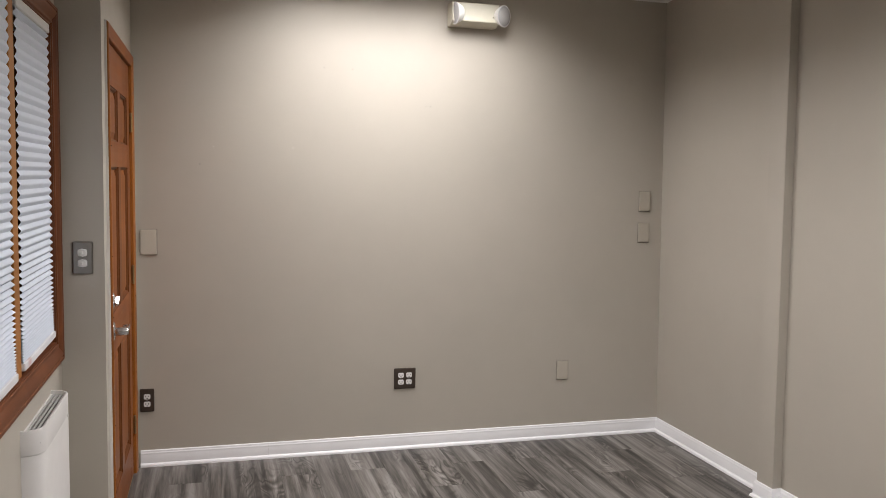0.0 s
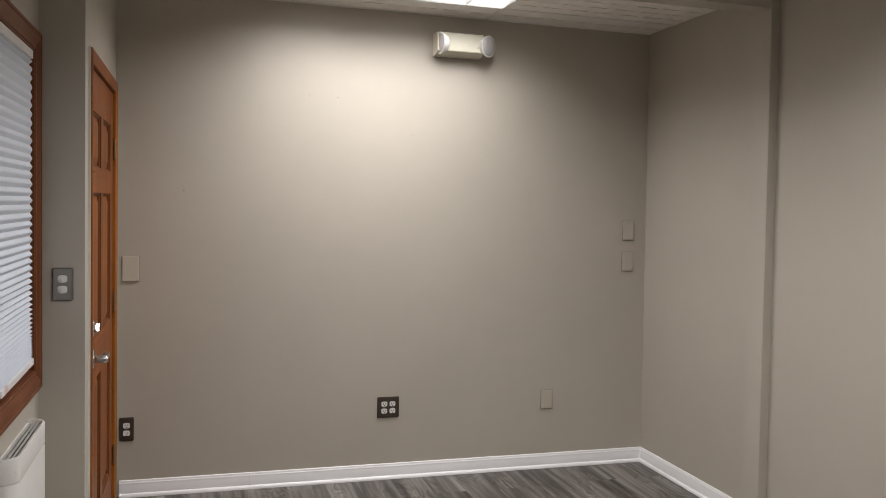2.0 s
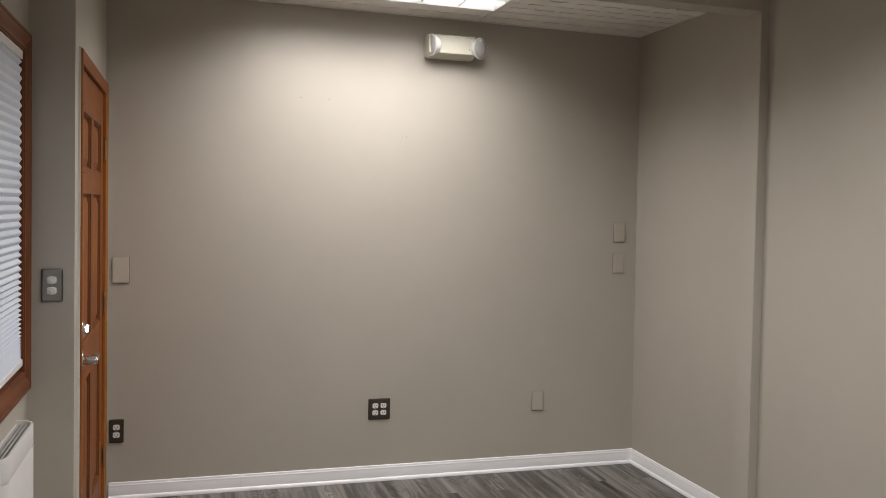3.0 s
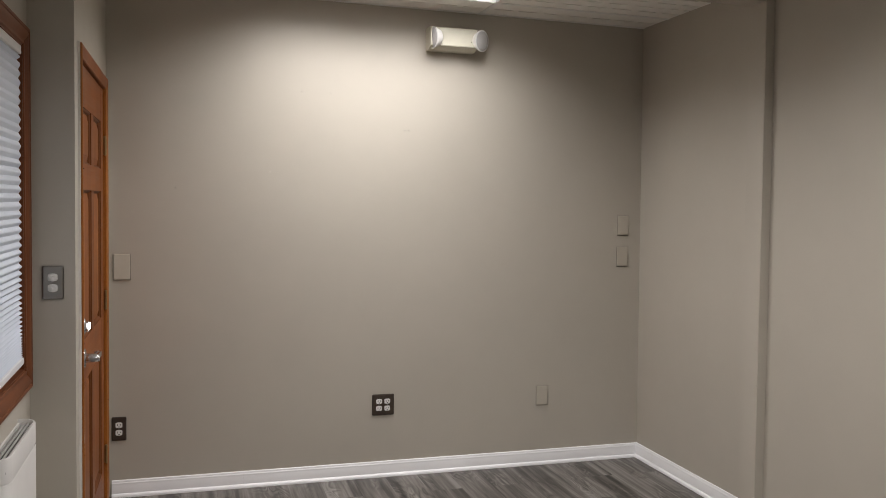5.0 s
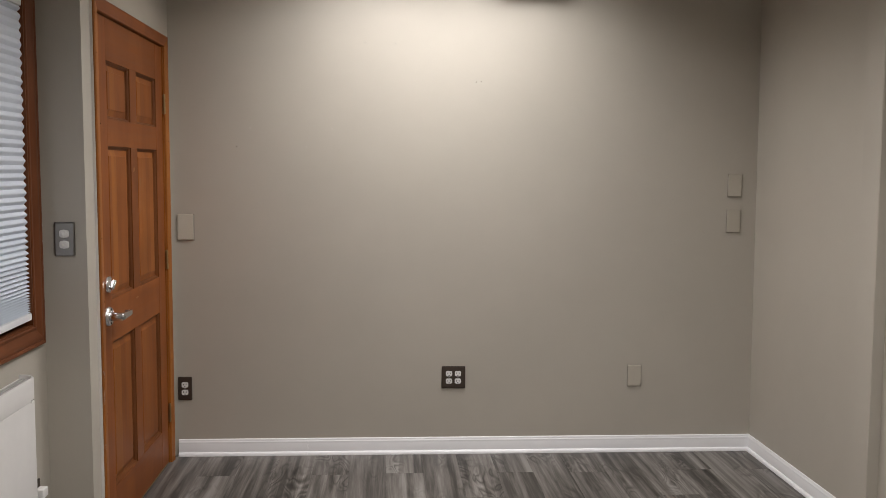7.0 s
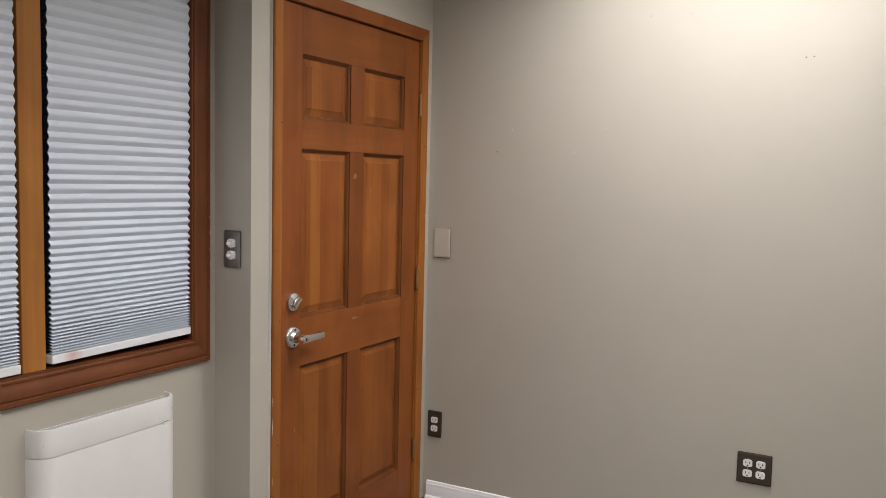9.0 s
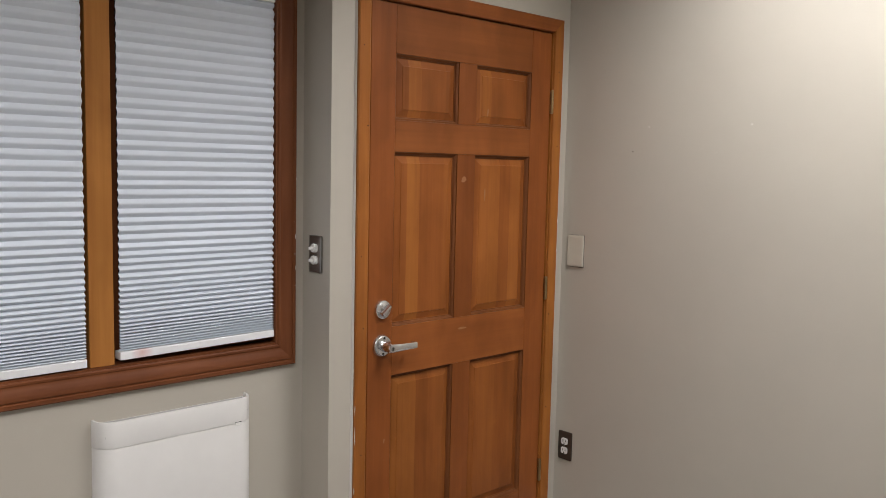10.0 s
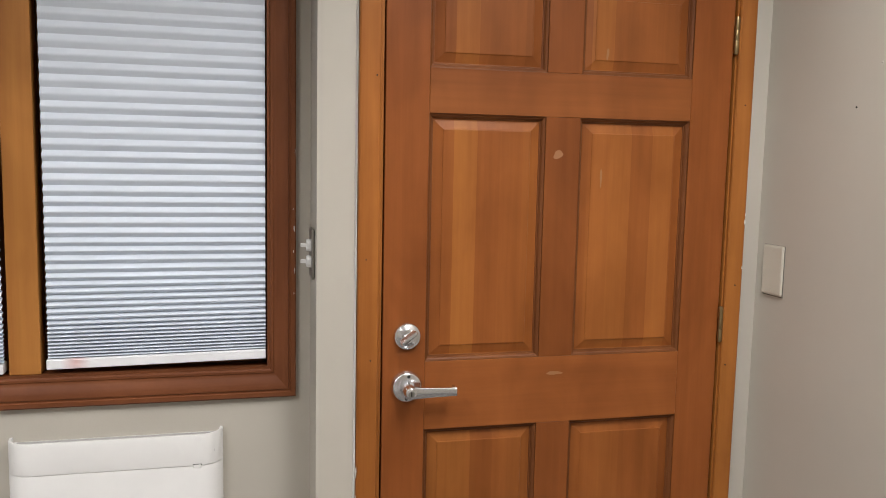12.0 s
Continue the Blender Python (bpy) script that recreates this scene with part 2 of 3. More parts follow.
def add_cyl(bm, centre, axis, r0, r1, length, seg=32, bev=0.0):
    """A cone stump that starts at centre and runs length along axis."""
    res = bmesh.ops.create_cone(bm, cap_ends=True, segments=seg, radius1=r0, radius2=r1, depth=length)
    m = Vector(axis).to_track_quat("Z", "Y").to_matrix().to_4x4()
    m = Matrix.Translation(centre) @ m @ Matrix.Translation((0, 0, length / 2))
    if bev:
        rim = [e for e in {e for v in res["verts"] for e in v.link_edges} if any(len(f.verts) > 4 for f in e.link_faces)]
        made = bmesh.ops.bevel(bm, geom=rim, offset=bev, segments=2, affect="EDGES", profile=0.6)
        verts = {v for f in made["faces"] for v in f.verts} | {v for v in res["verts"] if v.is_valid}
    else:
        verts = set(res["verts"])
    bmesh.ops.transform(bm, matrix=m, verts=list(verts))
    return bm


def cyl(*a, **k):
    return add_cyl(bmesh.new(), *a, **k)


def finish(name, bm, mat, smooth=False):
    bmesh.ops.recalc_face_normals(bm, faces=bm.faces)
    me = bpy.data.meshes.new(name)
    bm.to_mesh(me)
    bm.free()
    me.materials.append(mat)
    if smooth:
        me.shade_smooth()
        me.set_sharp_from_angle(angle=radians(38))
    return new(name, me)


def part(name, bm, mat, parent, label="", smooth=False):
    """One mesh under a thing or a part; coordinates are the world's."""
    ob = finish(name, bm, mat, smooth)
    base = parent
    off = Vector(base.location)
    while base.parent:
        base = base.parent
        off += Vector(base.location)
    ob.parent = parent
    if parent.parent is None:
        ob.matrix_parent_inverse = Matrix.Translation(-Vector(parent.location))
    return tagged(ob, label)


def thing(name, loc, label, category, group="", kind=""):
    ob = new(name)
    ob.location = loc
    ob.empty_display_size = 0.05
    return tagged(ob, label, category, group, kind)


def structure(name, bm, mat, label, smooth=False):
    return tagged(finish(name, bm, mat, smooth), label, name.split("_")[0], kind="structure")


def lean(bm, slope):
    for v in bm.verts:
        v.co.x += slope * v.co.z
    return bm


def rect_side(side, y0, z0, y1, z1, x, prof, open_bottom=False):
    """One mitred side of a moulded frame round a rectangle in a plane of constant x. prof: (outward, proud)."""
    bm = bmesh.new()
    rows = []
    for o, h in prof:
        b = z0 if open_bottom else z0 - o * 1.12
        c = {"left": ((y0 - o, b), (y0 - o, z1 + o)), "right": ((y1 + o, b), (y1 + o, z1 + o)),
             "top": ((y0 - o, z1 + o), (y1 + o, z1 + o)), "bottom": ((y0 - o, b), (y1 + o, b))}[side]
        rows.append([bm.verts.new((x + h, yy, zz)) for yy, zz in c])
    for a, b in zip(rows, rows[1:]):
        bm.faces.new((a[0], a[1], b[1], b[0]))
    return bm


def ring(bm, y0, z0, y1, z1, x, prof):
    """A closed moulded ring inside a rectangle in a plane of constant x. prof: (inward, depth); the last is filled."""
    loops = []
    for o, h in prof:
        loops.append([bm.verts.new((x + h, yy, zz)) for yy, zz in ((y0 + o, z0 + o), (y1 - o, z0 + o), (y1 - o, z1 - o), (y0 + o, z1 - o))])
    for a, b in zip(loops, loops[1:]):
        for i in range(4):
            bm.faces.new((a[i], a[(i + 1) % 4], b[(i + 1) % 4], b[i]))
    return loops


# ---- the room ----
X_WIN, X_DOOR, Y_RET, Y_FAR, Y_BACK, H = -0.41, -0.255, 3.385, 4.55, -1.6, 2.575
X_A, X_PIL, X_B, Y_PIL0, Y_PIL1 = 2.757, 2.69, 2.737, 3.355, 3.475
SLOPE = -0.0175
TOP = 2.75

structure("wall_north", box(-0.53, Y_FAR, 0, 2.95, Y_FAR + 0.12, TOP), PAINT, "plain taupe painted wall with a few screw holes")

bm = bmesh.new()
add_box(bm, -0.53, Y_RET, 0, X_DOOR, 3.515, TOP)
add_box(bm, -0.53, 4.47, 0, X_DOOR, Y_FAR, TOP)
add_box(bm, -0.53, 3.515, 2.055, X_DOOR, 4.47, TOP)
structure("wall_west_door", bm, PAINT, "taupe painted wall round the wooden door")

WY0, WY1, WZ0, WZ1 = 2.152, 3.285, 0.908, 2.038
bm = bmesh.new()
add_box(bm, -0.53, Y_BACK, 0, X_WIN, Y_RET, WZ0)
add_box(bm, -0.53, Y_BACK, WZ1, X_WIN, Y_RET, TOP)
add_box(bm, -0.53, Y_BACK, WZ0, X_WIN, WY0, WZ1)
add_box(bm, -0.53, WY1, WZ0, X_WIN, Y_RET, WZ1)
structure("wall_west_window", bm, PAINT, "taupe painted wall round the window")

structure("wall_east_far", lean(box(X_A, Y_PIL1, 0, 2.95, Y_FAR, TOP), SLOPE), PAINT, "taupe painted side wall")
structure("wall_east_near", lean(box(X_B, Y_BACK, 0, 2.95, Y_PIL0, TOP), SLOPE), PAINT, "taupe painted side wall")
structure("pilaster", lean(box(X_PIL, Y_PIL0, 0, 2.95, Y_PIL1, TOP, bev=0.003), SLOPE), PAINT, "narrow taupe painted wall pilaster")
structure("wall_south", box(-0.53, Y_BACK - 0.12, 0, 2.95, Y_BACK, TOP), PAINT, "plain taupe painted wall")
structure("soffit", box(X_WIN, Y_PIL0 + 0.003, 2.465, X_PIL - 0.04, Y_PIL1 - 0.003, TOP, bev=0.003), PAINT, "taupe painted ceiling beam across the room")


# ---- ceiling: scored tiles in a grid, one mesh; roof deck above ----
GRIDS = {"far": [-0.41, 0.466, 1.685, 2.74], "near": [-0.41, 0.75, 1.969, 2.74]}
GY = [Y_BACK, -1.21, -0.601, 0.009, 0.618, 1.228, 1.837, 2.447, 3.056, 3.666, 4.275, Y_FAR]
LIGHT_CELLS = [("far", 1, 9), ("near", 1, 6), ("near", 1, 3)]
verts, faces = [], []


def quad_box(x0, y0, z0, x1, y1, z1):
    i = len(verts)
    verts.extend((x, y, z) for x in (x0, x1) for y in (y0, y1) for z in (z0, z1))
    faces.extend(tuple(i + j for j in f) for f in ((0, 1, 3, 2), (4, 5, 7, 6), (0, 4, 5, 1), (2, 3, 7, 6), (0, 2, 6, 4), (1, 3, 7, 5)))


for part_of, i, j in [("near", i, j) for i in range(3) for j in range(9)] + [("far", i, j) for i in range(3) for j in (9, 10)]:
        if (part_of, i, j) in LIGHT_CELLS:
            continue
        GX = GRIDS[part_of]
        x0, x1, y0, y1 = GX[i] + 0.011, GX[i + 1] - 0.011, GY[j] + 0.011, GY[j + 1] - 0.011
        if x1 - x0 < 0.03 or y1 - y0 < 0.03:
            continue
        quad_box(x0, y0, H + 0.022, x1, y1, H + 0.03)
        nx, ny = max(1, round((x1 - x0) / 0.1524)), max(1, round((y1 - y0) / 0.1016))
        sx, sy = (x1 - x0) / nx, (y1 - y0) / ny
        for b in range(ny):
            quad_box(x0, y0 + b * sy + (0.0075 if b else 0), H + 0.0008, x1, y0 + (b + 1) * sy - (0.0075 if b < ny - 1 else 0), H + 0.0218)
            if b < ny - 1:
                for a in range(nx + 1):
                    xa = x0 + (a + 0.5 * (b % 2)) * sx
                    quad_box(max(x0, xa - 0.02), y0 + (b + 1) * sy - 0.0074, H + 0.0011, max(x0 + 0.004, min(x1, xa + 0.02)), y0 + (b + 1) * sy + 0.0074, H + 0.0216)
me = bpy.data.meshes.new("ceiling")
me.from_pydata(verts, [], faces)
me.materials.append(TILE)
me.validate()
bmx = bmesh.new()
bmx.from_mesh(me)
bmesh.ops.recalc_face_normals(bmx, faces=bmx.faces)
bmx.to_mesh(me)
bmx.free()
tagged(new("ceiling", me), "white scored acoustic ceiling tiles", "ceiling", kind="structure")
bm = bmesh.new()
for part_of, ya, yb in (("near", Y_BACK, Y_PIL0), ("far", Y_PIL1, Y_FAR)):
    GX = GRIDS[part_of]
    for x in GX[1:-1]:
        add_box(bm, x - 0.012, ya, H - 0.003, x + 0.012, yb, H + 0.001)
    for y in GY[1:-1]:
        if ya < y < yb:
            for i in range(len(GX) - 1):
                add_box(bm, GX[i] + (0.0125 if i else 0), y - 0.012, H - 0.003, GX[i + 1] - (0.0125 if i < len(GX) - 2 else 0), y + 0.012, H + 0.001)
add_box(bm, -0.41, Y_FAR - 0.02, H - 0.003, 2.72, Y_FAR - 0.001, H + 0.001)
structure("ceiling_grid", bm, TEE, "white metal ceiling grid")
structure("roof_deck", box(-0.53, Y_BACK - 0.12, TOP, 2.95, Y_FAR + 0.12, TOP + 0.1), DARK, "dark deck above the ceiling tiles")


def troffer(part_of, i, j):
    """A recessed fluorescent light with a white cell louvre."""
    GX = GRIDS[part_of]
    x0, x1, y0, y1 = GX[i] + 0.013, GX[i + 1] - 0.013, GY[j] + 0.013, GY[j + 1] - 0.013
    t = thing("ceiling_light", ((x0 + x1) / 2, (y0 + y1) / 2, H), "white recessed fluorescent ceiling light with a cell louvre", "ceiling light", "ceiling lights")
    z1 = H + 0.135
    bm = bmesh.new()
    add_box(bm, x0 - 0.004, y0, H, x0, y1, z1)
    add_box(bm, x1, y0, H, x1 + 0.004, y1, z1)
    add_box(bm, x0, y0 - 0.004, H, x1, y0, z1)
    add_box(bm, x0, y1, H, x1, y1 + 0.004, z1)
    add_box(bm, x0, y0, z1, x1, y1, z1 + 0.004)
    part("housing", bm, LOUVRE, t)
    for k in range(3):
        y = y0 + (k + 0.5) * (y1 - y0) / 3
        part("fluorescent_tube", cyl((x0 + 0.02, y, H + 0.108), (1, 0, 0), 0.019, 0.019, x1 - x0 - 0.04, seg=16), LAMP_GLOW, t, "glowing white tube", smooth=True)
    for k in range(1, 3):
        y = y0 + k * (y1 - y0) / 3
        part("louvre_blade", box(x0 + 0.001, y - 0.004, H + 0.002, x1 - 0.001, y + 0.004, H + 0.082), LOUVRE, t)
    for k in range(1, 6):
        x = x0 + k * (x1 - x0) / 6
        for q in range(3):
            ya, yb = y0 + q * (y1 - y0) / 3 + 0.0045, y0 + (q + 1) * (y1 - y0) / 3 - 0.0045
            part("louvre_blade", box(x - 0.0035, ya, H + 0.003, x + 0.0035, yb, H + 0.078), LOUVRE, t)
    lamp = bpy.data.lights.new("louvred_lamp", "AREA")
    lamp.shape, lamp.size, lamp.size_y = "RECTANGLE", x1 - x0 - 0.01, y1 - y0 - 0.01
    lamp.energy, lamp.color, lamp.spread = LAMP_WATTS, LAMP_COLOUR, radians(LAMP_SPREAD)
    ob = new("louvred_lamp", lamp)
    ob.parent, ob.location = t, (0, 0, 0.001)


for cell in LIGHT_CELLS:
    troffer(*cell)


# ---- door ----
DX = -0.258
door = thing("door_1", (DX, 3.99, 0), "closed six-panel varnished fir door with satin chrome lever", "door", kind="structure")
DY0, DY1, DZ0, DZ1 = 3.543, 4.444, 0.01, 2.034
COLS = [(3.648, 3.941), (4.031, 4.332)]
ROWS_Z = [(0.19, 0.777), (0.948, 1.546), (1.652, 1.872)]
T = 0.044
for a, b in ((DY0, COLS[0][0]), (COLS[1][1], DY1)):
    part("stile", box(DX - T, a, DZ0, DX, b, DZ1, bev=0.0012), DOOR_V, door)
for a, b in ((DZ0, 0.19), (0.777, 0.948), (1.546, 1.652), (1.872, DZ1)):
    part("rail", box(DX - T, COLS[0][0] + 0.0004, a, DX - 0.0004, COLS[1][1] - 0.0004, b, bev=0.0008), DOOR_H, door)
for a, b in ROWS_Z:
    part("mullion", box(DX - T, COLS[0][1], a + 0.0004, DX - 0.0002, COLS[1][0], b - 0.0004, bev=0.0008), DOOR_V, door)
    for c, d in COLS:
        bm = bmesh.new()
        last = ring(bm, c, a, d, b, DX, [(0.0125, -0.0165), (0.0145, -0.0165), (0.036, -0.0104), (0.037, -0.0088), (0.039, -0.0084)])[-1]
        bm.faces.new(last)
        p = part("panel", bm, DOOR_P, door)
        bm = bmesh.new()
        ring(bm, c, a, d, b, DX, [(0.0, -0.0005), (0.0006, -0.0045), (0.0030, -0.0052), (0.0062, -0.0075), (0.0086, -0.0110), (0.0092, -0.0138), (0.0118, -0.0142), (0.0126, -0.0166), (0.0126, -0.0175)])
        part("moulding", bm, DOOR_M, p, "darker fir moulding")
# pale scuffs on the varnish
for y, z, ry, rz, tilt in ((3.975, 1.455, 0.012, 0.011, 0.3), (4.095, 1.40, 0.003, 0.024, 0.0), (4.10, 1.705, 0.0035, 0.015, 0.1), (3.985, 0.905, 0.022, 0.0045, -0.02), (3.62, 0.55, 0.003, 0.008, 0.2)):
    bm = bmesh.new()
    depth = DX + 0.0004 if not (4.04 < y < 4.3 or 3.66 < y < 3.93) else DX - 0.0078
    ph = [1 + 0.12 * math.sin(3 * a * 0.5236 + y * 40) + 0.07 * math.cos(5 * a * 0.5236 + z * 30) for a in range(12)]
    bm.faces.new([bm.verts.new((depth, y + ry * k * math.cos(a * 0.5236) + tilt * rz * math.sin(a * 0.5236), z + rz * k * math.sin(a * 0.5236))) for a, k in enumerate(ph)])
    part("scuff", bm, SCUFF, door, "pale scuff in the varnish")

# deadbolt
by, bz = 3.602, 1.013
bolt = part("deadbolt", cyl((DX, by, bz), (1, 0, 0), 0.034, 0.0315, 0.010, 40, 0.002), CHROME, door, "round satin chrome deadbolt", smooth=True)
part("dome", cyl((DX + 0.0095, by, bz), (1, 0, 0), 0.0295, 0.016, 0.006, 40, 0.001), CHROME, bolt, smooth=True)
bm = box(DX + 0.0145, -0.0085, -0.0235, DX + 0.030, 0.0085, 0.0235, bev=0.005, seg=3)
for v in bm.verts:
    if v.co.x > DX + 0.022:
        v.co.y *= 0.55
bmesh.ops.rotate(bm, cent=(0, 0, 0), matrix=Matrix.Rotation(radians(-52), 3, "X"), verts=bm.verts)
bmesh.ops.translate(bm, vec=(0, by + 0.001, bz - 0.001), verts=bm.verts)
part("thumb_turn", bm, CHROME, bolt, smooth=True)
part("screw", cyl((DX + 0.013, by - 0.012, bz + 0.002), (1, 0, 0), 0.0042, 0.0038, 0.003, 12), STEEL, bolt)
# lever
ly, lz = 3.603, 0.888
rose = part("lever_handle", cyl((DX, ly, lz), (1, 0, 0), 0.0405, 0.034, 0.012, 40, 0.003), CHROME, door, "satin chrome lever handle", smooth=True)
part("neck", cyl((DX + 0.011, ly, lz), (1, 0, 0), 0.019, 0.014, 0.05, 28, 0.002), CHROME, rose, smooth=True)
bm = bmesh.new()
prof = [(-0.012, 0.013, 0.0), (0.012, 0.0135, 0.0), (0.05, 0.0115, 0.001), (0.09, 0.0105, 0.002), (0.112, 0.0105, 0.0)]
sec = []
for y, hz, dx in prof:
    sec.append([bm.verts.new((DX + 0.053 + dx + sx * 0.006, ly + y, lz - 0.002 + s * hz)) for sx, s in ((-1, -0.8), (-0.4, -1), (0.6, -1), (1, -0.6), (1, 0.6), (0.6, 1), (-0.4, 1), (-1, 0.8))])
for a, b in zip(sec, sec[1:]):
    for i in range(8):
        bm.faces.new((a[i], a[(i + 1) % 8], b[(i + 1) % 8], b[i]))
bm.faces.new(sec[0]), bm.faces.new(sec[-1])
add_box(bm, DX + 0.030, ly + 0.106, lz - 0.0125, DX + 0.0585, ly + 0.112, lz + 0.0085, bev=0.002)
part("lever", bm, CHROME, rose, smooth=True)
part("key_button", cyl((DX + 0.058, ly, lz - 0.002), (1, 0, 0), 0.0125, 0.0118, 0.005, 28, 0.001), CHROME, rose, smooth=True)
part("key_slot", cyl((DX + 0.0628, ly, lz - 0.002), (1, 0, 0), 0.0072, 0.0070, 0.0006, 20), STEEL, rose)
part("key_slot", box(DX + 0.0633, ly - 0.0014, lz - 0.0075, DX + 0.0639, ly + 0.0014, lz + 0.0035), DARK, rose)
part("screw_hole", cyl((DX + 0.0095, ly + 0.003, lz + 0.027), (1, 0, 0), 0.0042, 0.0042, 0.0032, 12), DARK, rose)
part("screw_hole", cyl((DX + 0.0095, ly - 0.002, lz - 0.027), (1, 0, 0), 0.0042, 0.0042, 0.0032, 12), DARK, rose)
# hinges
for z0 in (0.211, 0.974, 1.722):
    hx, hy = DX + 0.0085, 4.4468
    bm = bmesh.new()
    for za, zb in ((0.0, 0.0315), (0.0325, 0.0575), (0.0585, 0.089)):
        add_cyl(bm, (hx, hy, z0 + za), (0, 0, 1), 0.0066, 0.0066, zb - za, 16, 0.0008)
    hinge = part("hinge", bm, BRASS, door, "aged brass hinge", smooth=True)
    part("pin", cyl((hx, hy, z0 - 0.003), (0, 0, 1), 0.0048, 0.0048, 0.095, 14, 0.001), BRASS, hinge, smooth=True)
    part("leaf", box(DX - 0.02, 4.4447, z0, hx, 4.4459, z0 + 0.089), BRASS, hinge)
    part("leaf", box(DX - 0.02, 4.4466, z0, hx, 4.4478, z0 + 0.089), BRASS, hinge)

frame_1 = thing("door_frame", (X_DOOR, 3.99, 0), "varnished fir door casing and jamb", "door frame", kind="structure")
JY0, JY1, JZ1 = 3.538, 4.449, 2.039
for a, b in ((3.514, JY0), (JY1, 4.471)):
    part("jamb", box(-0.42, a, 0, X_DOOR + 0.001, b, JZ1), CASING_V, frame_1)
part("jamb", box(-0.42, 3.514, JZ1, X_DOOR + 0.001, 4.471, 2.056), CASING_H, frame_1)
for a, b in ((JY0, JY0 + 0.012), (JY1 - 0.012, JY1)):
    part("door_stop", box(-0.34, a, 0, DX - T - 0.002, b, JZ1), CASING_V, frame_1)
CPROF = [(0.0, 0.0), (0.0, 0.008), (0.003, 0.011), (0.012, 0.0115), (0.018, 0.013), (0.04, 0.016), (0.047, 0.0165), (0.051, 0.0135), (0.0525, 0.0)]
CPROF_NARROW = [(0.007 + o * 0.867, h) for o, h in CPROF]
for side, y0, y1, prof in (("left", JY0 - 0.008, JY1, CPROF), ("top", JY0 - 0.008, JY1 - 0.003, CPROF), ("right", JY0, JY1 - 0.003, CPROF_NARROW)):
    part("casing", rect_side(side, y0, 0, y1, JZ1, X_DOOR, prof, True), CASING_H if side == "top" else CASING_V, frame_1, smooth=True)
for side, y0, y1 in (("left", JY0 - 0.0085, JY1), ("right", JY0, JY1 - 0.0025)):
    part("caulk_bead", rect_side(side, y0, 0, y1, JZ1, X_DOOR, [(0.0524, 0.009), (0.0538, 0.0075), (0.0555, 0.002), (0.0562, 0.0)], True), PLASTER, frame_1, "pale painted caulk line")
part("threshold", box(-0.42, JY0, 0.0, DX, JY1, 0.008, bev=0.002), BRASS, frame_1, "low metal threshold")
nails = random.Random(11)
for z in (0.18, 0.52, 0.93, 1.17, 1.58, 1.93):
    for y in (JY0 - 0.03, JY1 + 0.024):
        part("nail_hole", cyl((X_DOOR + 0.0125, y + nails.uniform(-0.012, 0.012), z + nails.uniform(-0.05, 0.05)), (1, 0, 0), 0.0017, 0.0016, 0.0035, 8), DARK, frame_1)


# ---- window, shades ----
win = thing("window_1", (X_WIN, 2.72, WZ0), "dark-stained wooden window with two panes, night outside", "window", kind="structure")
WPROF = [(0.0, -0.006), (0.0, 0.005), (0.003, 0.008), (0.008, 0.008), (0.0095, 0.0062), (0.0125, 0.0058), (0.018, 0.0075), (0.03, 0.0145), (0.040, 0.0175), (0.0445, 0.0175), (0.046, 0.0145), (0.0495, 0.0145), (0.0515, 0.0175), (0.060, 0.0180), (0.063, 0.0150), (0.063, 0.0)]
for side in ("left", "right", "top", "bottom"):
    part("window_trim", rect_side(side, WY0, WZ0, WY1, WZ1, X_WIN, WPROF), FRAME_V if side in ("left", "right") else FRAME_H, win, smooth=True)
for a, b in ((WY0 - 0.002, WY0 + 0.006), (WY1 - 0.006, WY1 + 0.002)):
    part("window_jamb", box(-0.53, a, WZ0, X_WIN + 0.003, b, WZ1), FRAME_V, win)
for a, b in ((WZ0 - 0.002, WZ0 + 0.006), (WZ1 - 0.006, WZ1 + 0.002)):
    part("window_jamb", box(-0.53, WY0 + 0.006, a, X_WIN + 0.0026, WY1 - 0.006, b), FRAME_H, win)
part("mullion", box(-0.53, 2.688, WZ0 + 0.006, X_WIN - 0.006, 2.757, WZ1 - 0.006, bev=0.003, seg=2), MULLION, win, "lighter yellow fir mullion")
for a, b in ((WY0 + 0.006, 2.688), (2.757, WY1 - 0.006)):
    sash = part("sash", box(-0.50, a, WZ0 + 0.006, -0.47, a + 0.035, WZ1 - 0.006), FRAME_V, win)
    part("sash", box(-0.50, b - 0.035, WZ0 + 0.006, -0.47, b, WZ1 - 0.006), FRAME_V, win)
    part("sash", box(-0.50, a + 0.035, WZ0 + 0.006, -0.47, b - 0.035, WZ0 + 0.045), FRAME_H, win)
    part("sash", box(-0.50, a + 0.035, WZ1 - 0.045, -0.47, b - 0.035, WZ1 - 0.006), FRAME_H, win)
    part("pane", box(-0.487, a + 0.035, WZ0 + 0.045, -0.483, b - 0.035, WZ1 - 0.045), GLASS, win)


# chips and drips of wall paint along the edges of the trim
def paint_fleck(x, y, z, ry, rz, seed):
    r = random.Random(seed)
    bm = bmesh.new()
    bm.faces.new([bm.verts.new((x, y + ry * r.uniform(0.5, 1.1) * math.cos(a * 0.628), z + rz * r.uniform(0.5, 1.1) * math.sin(a * 0.628))) for a in range(10)])
    return bm


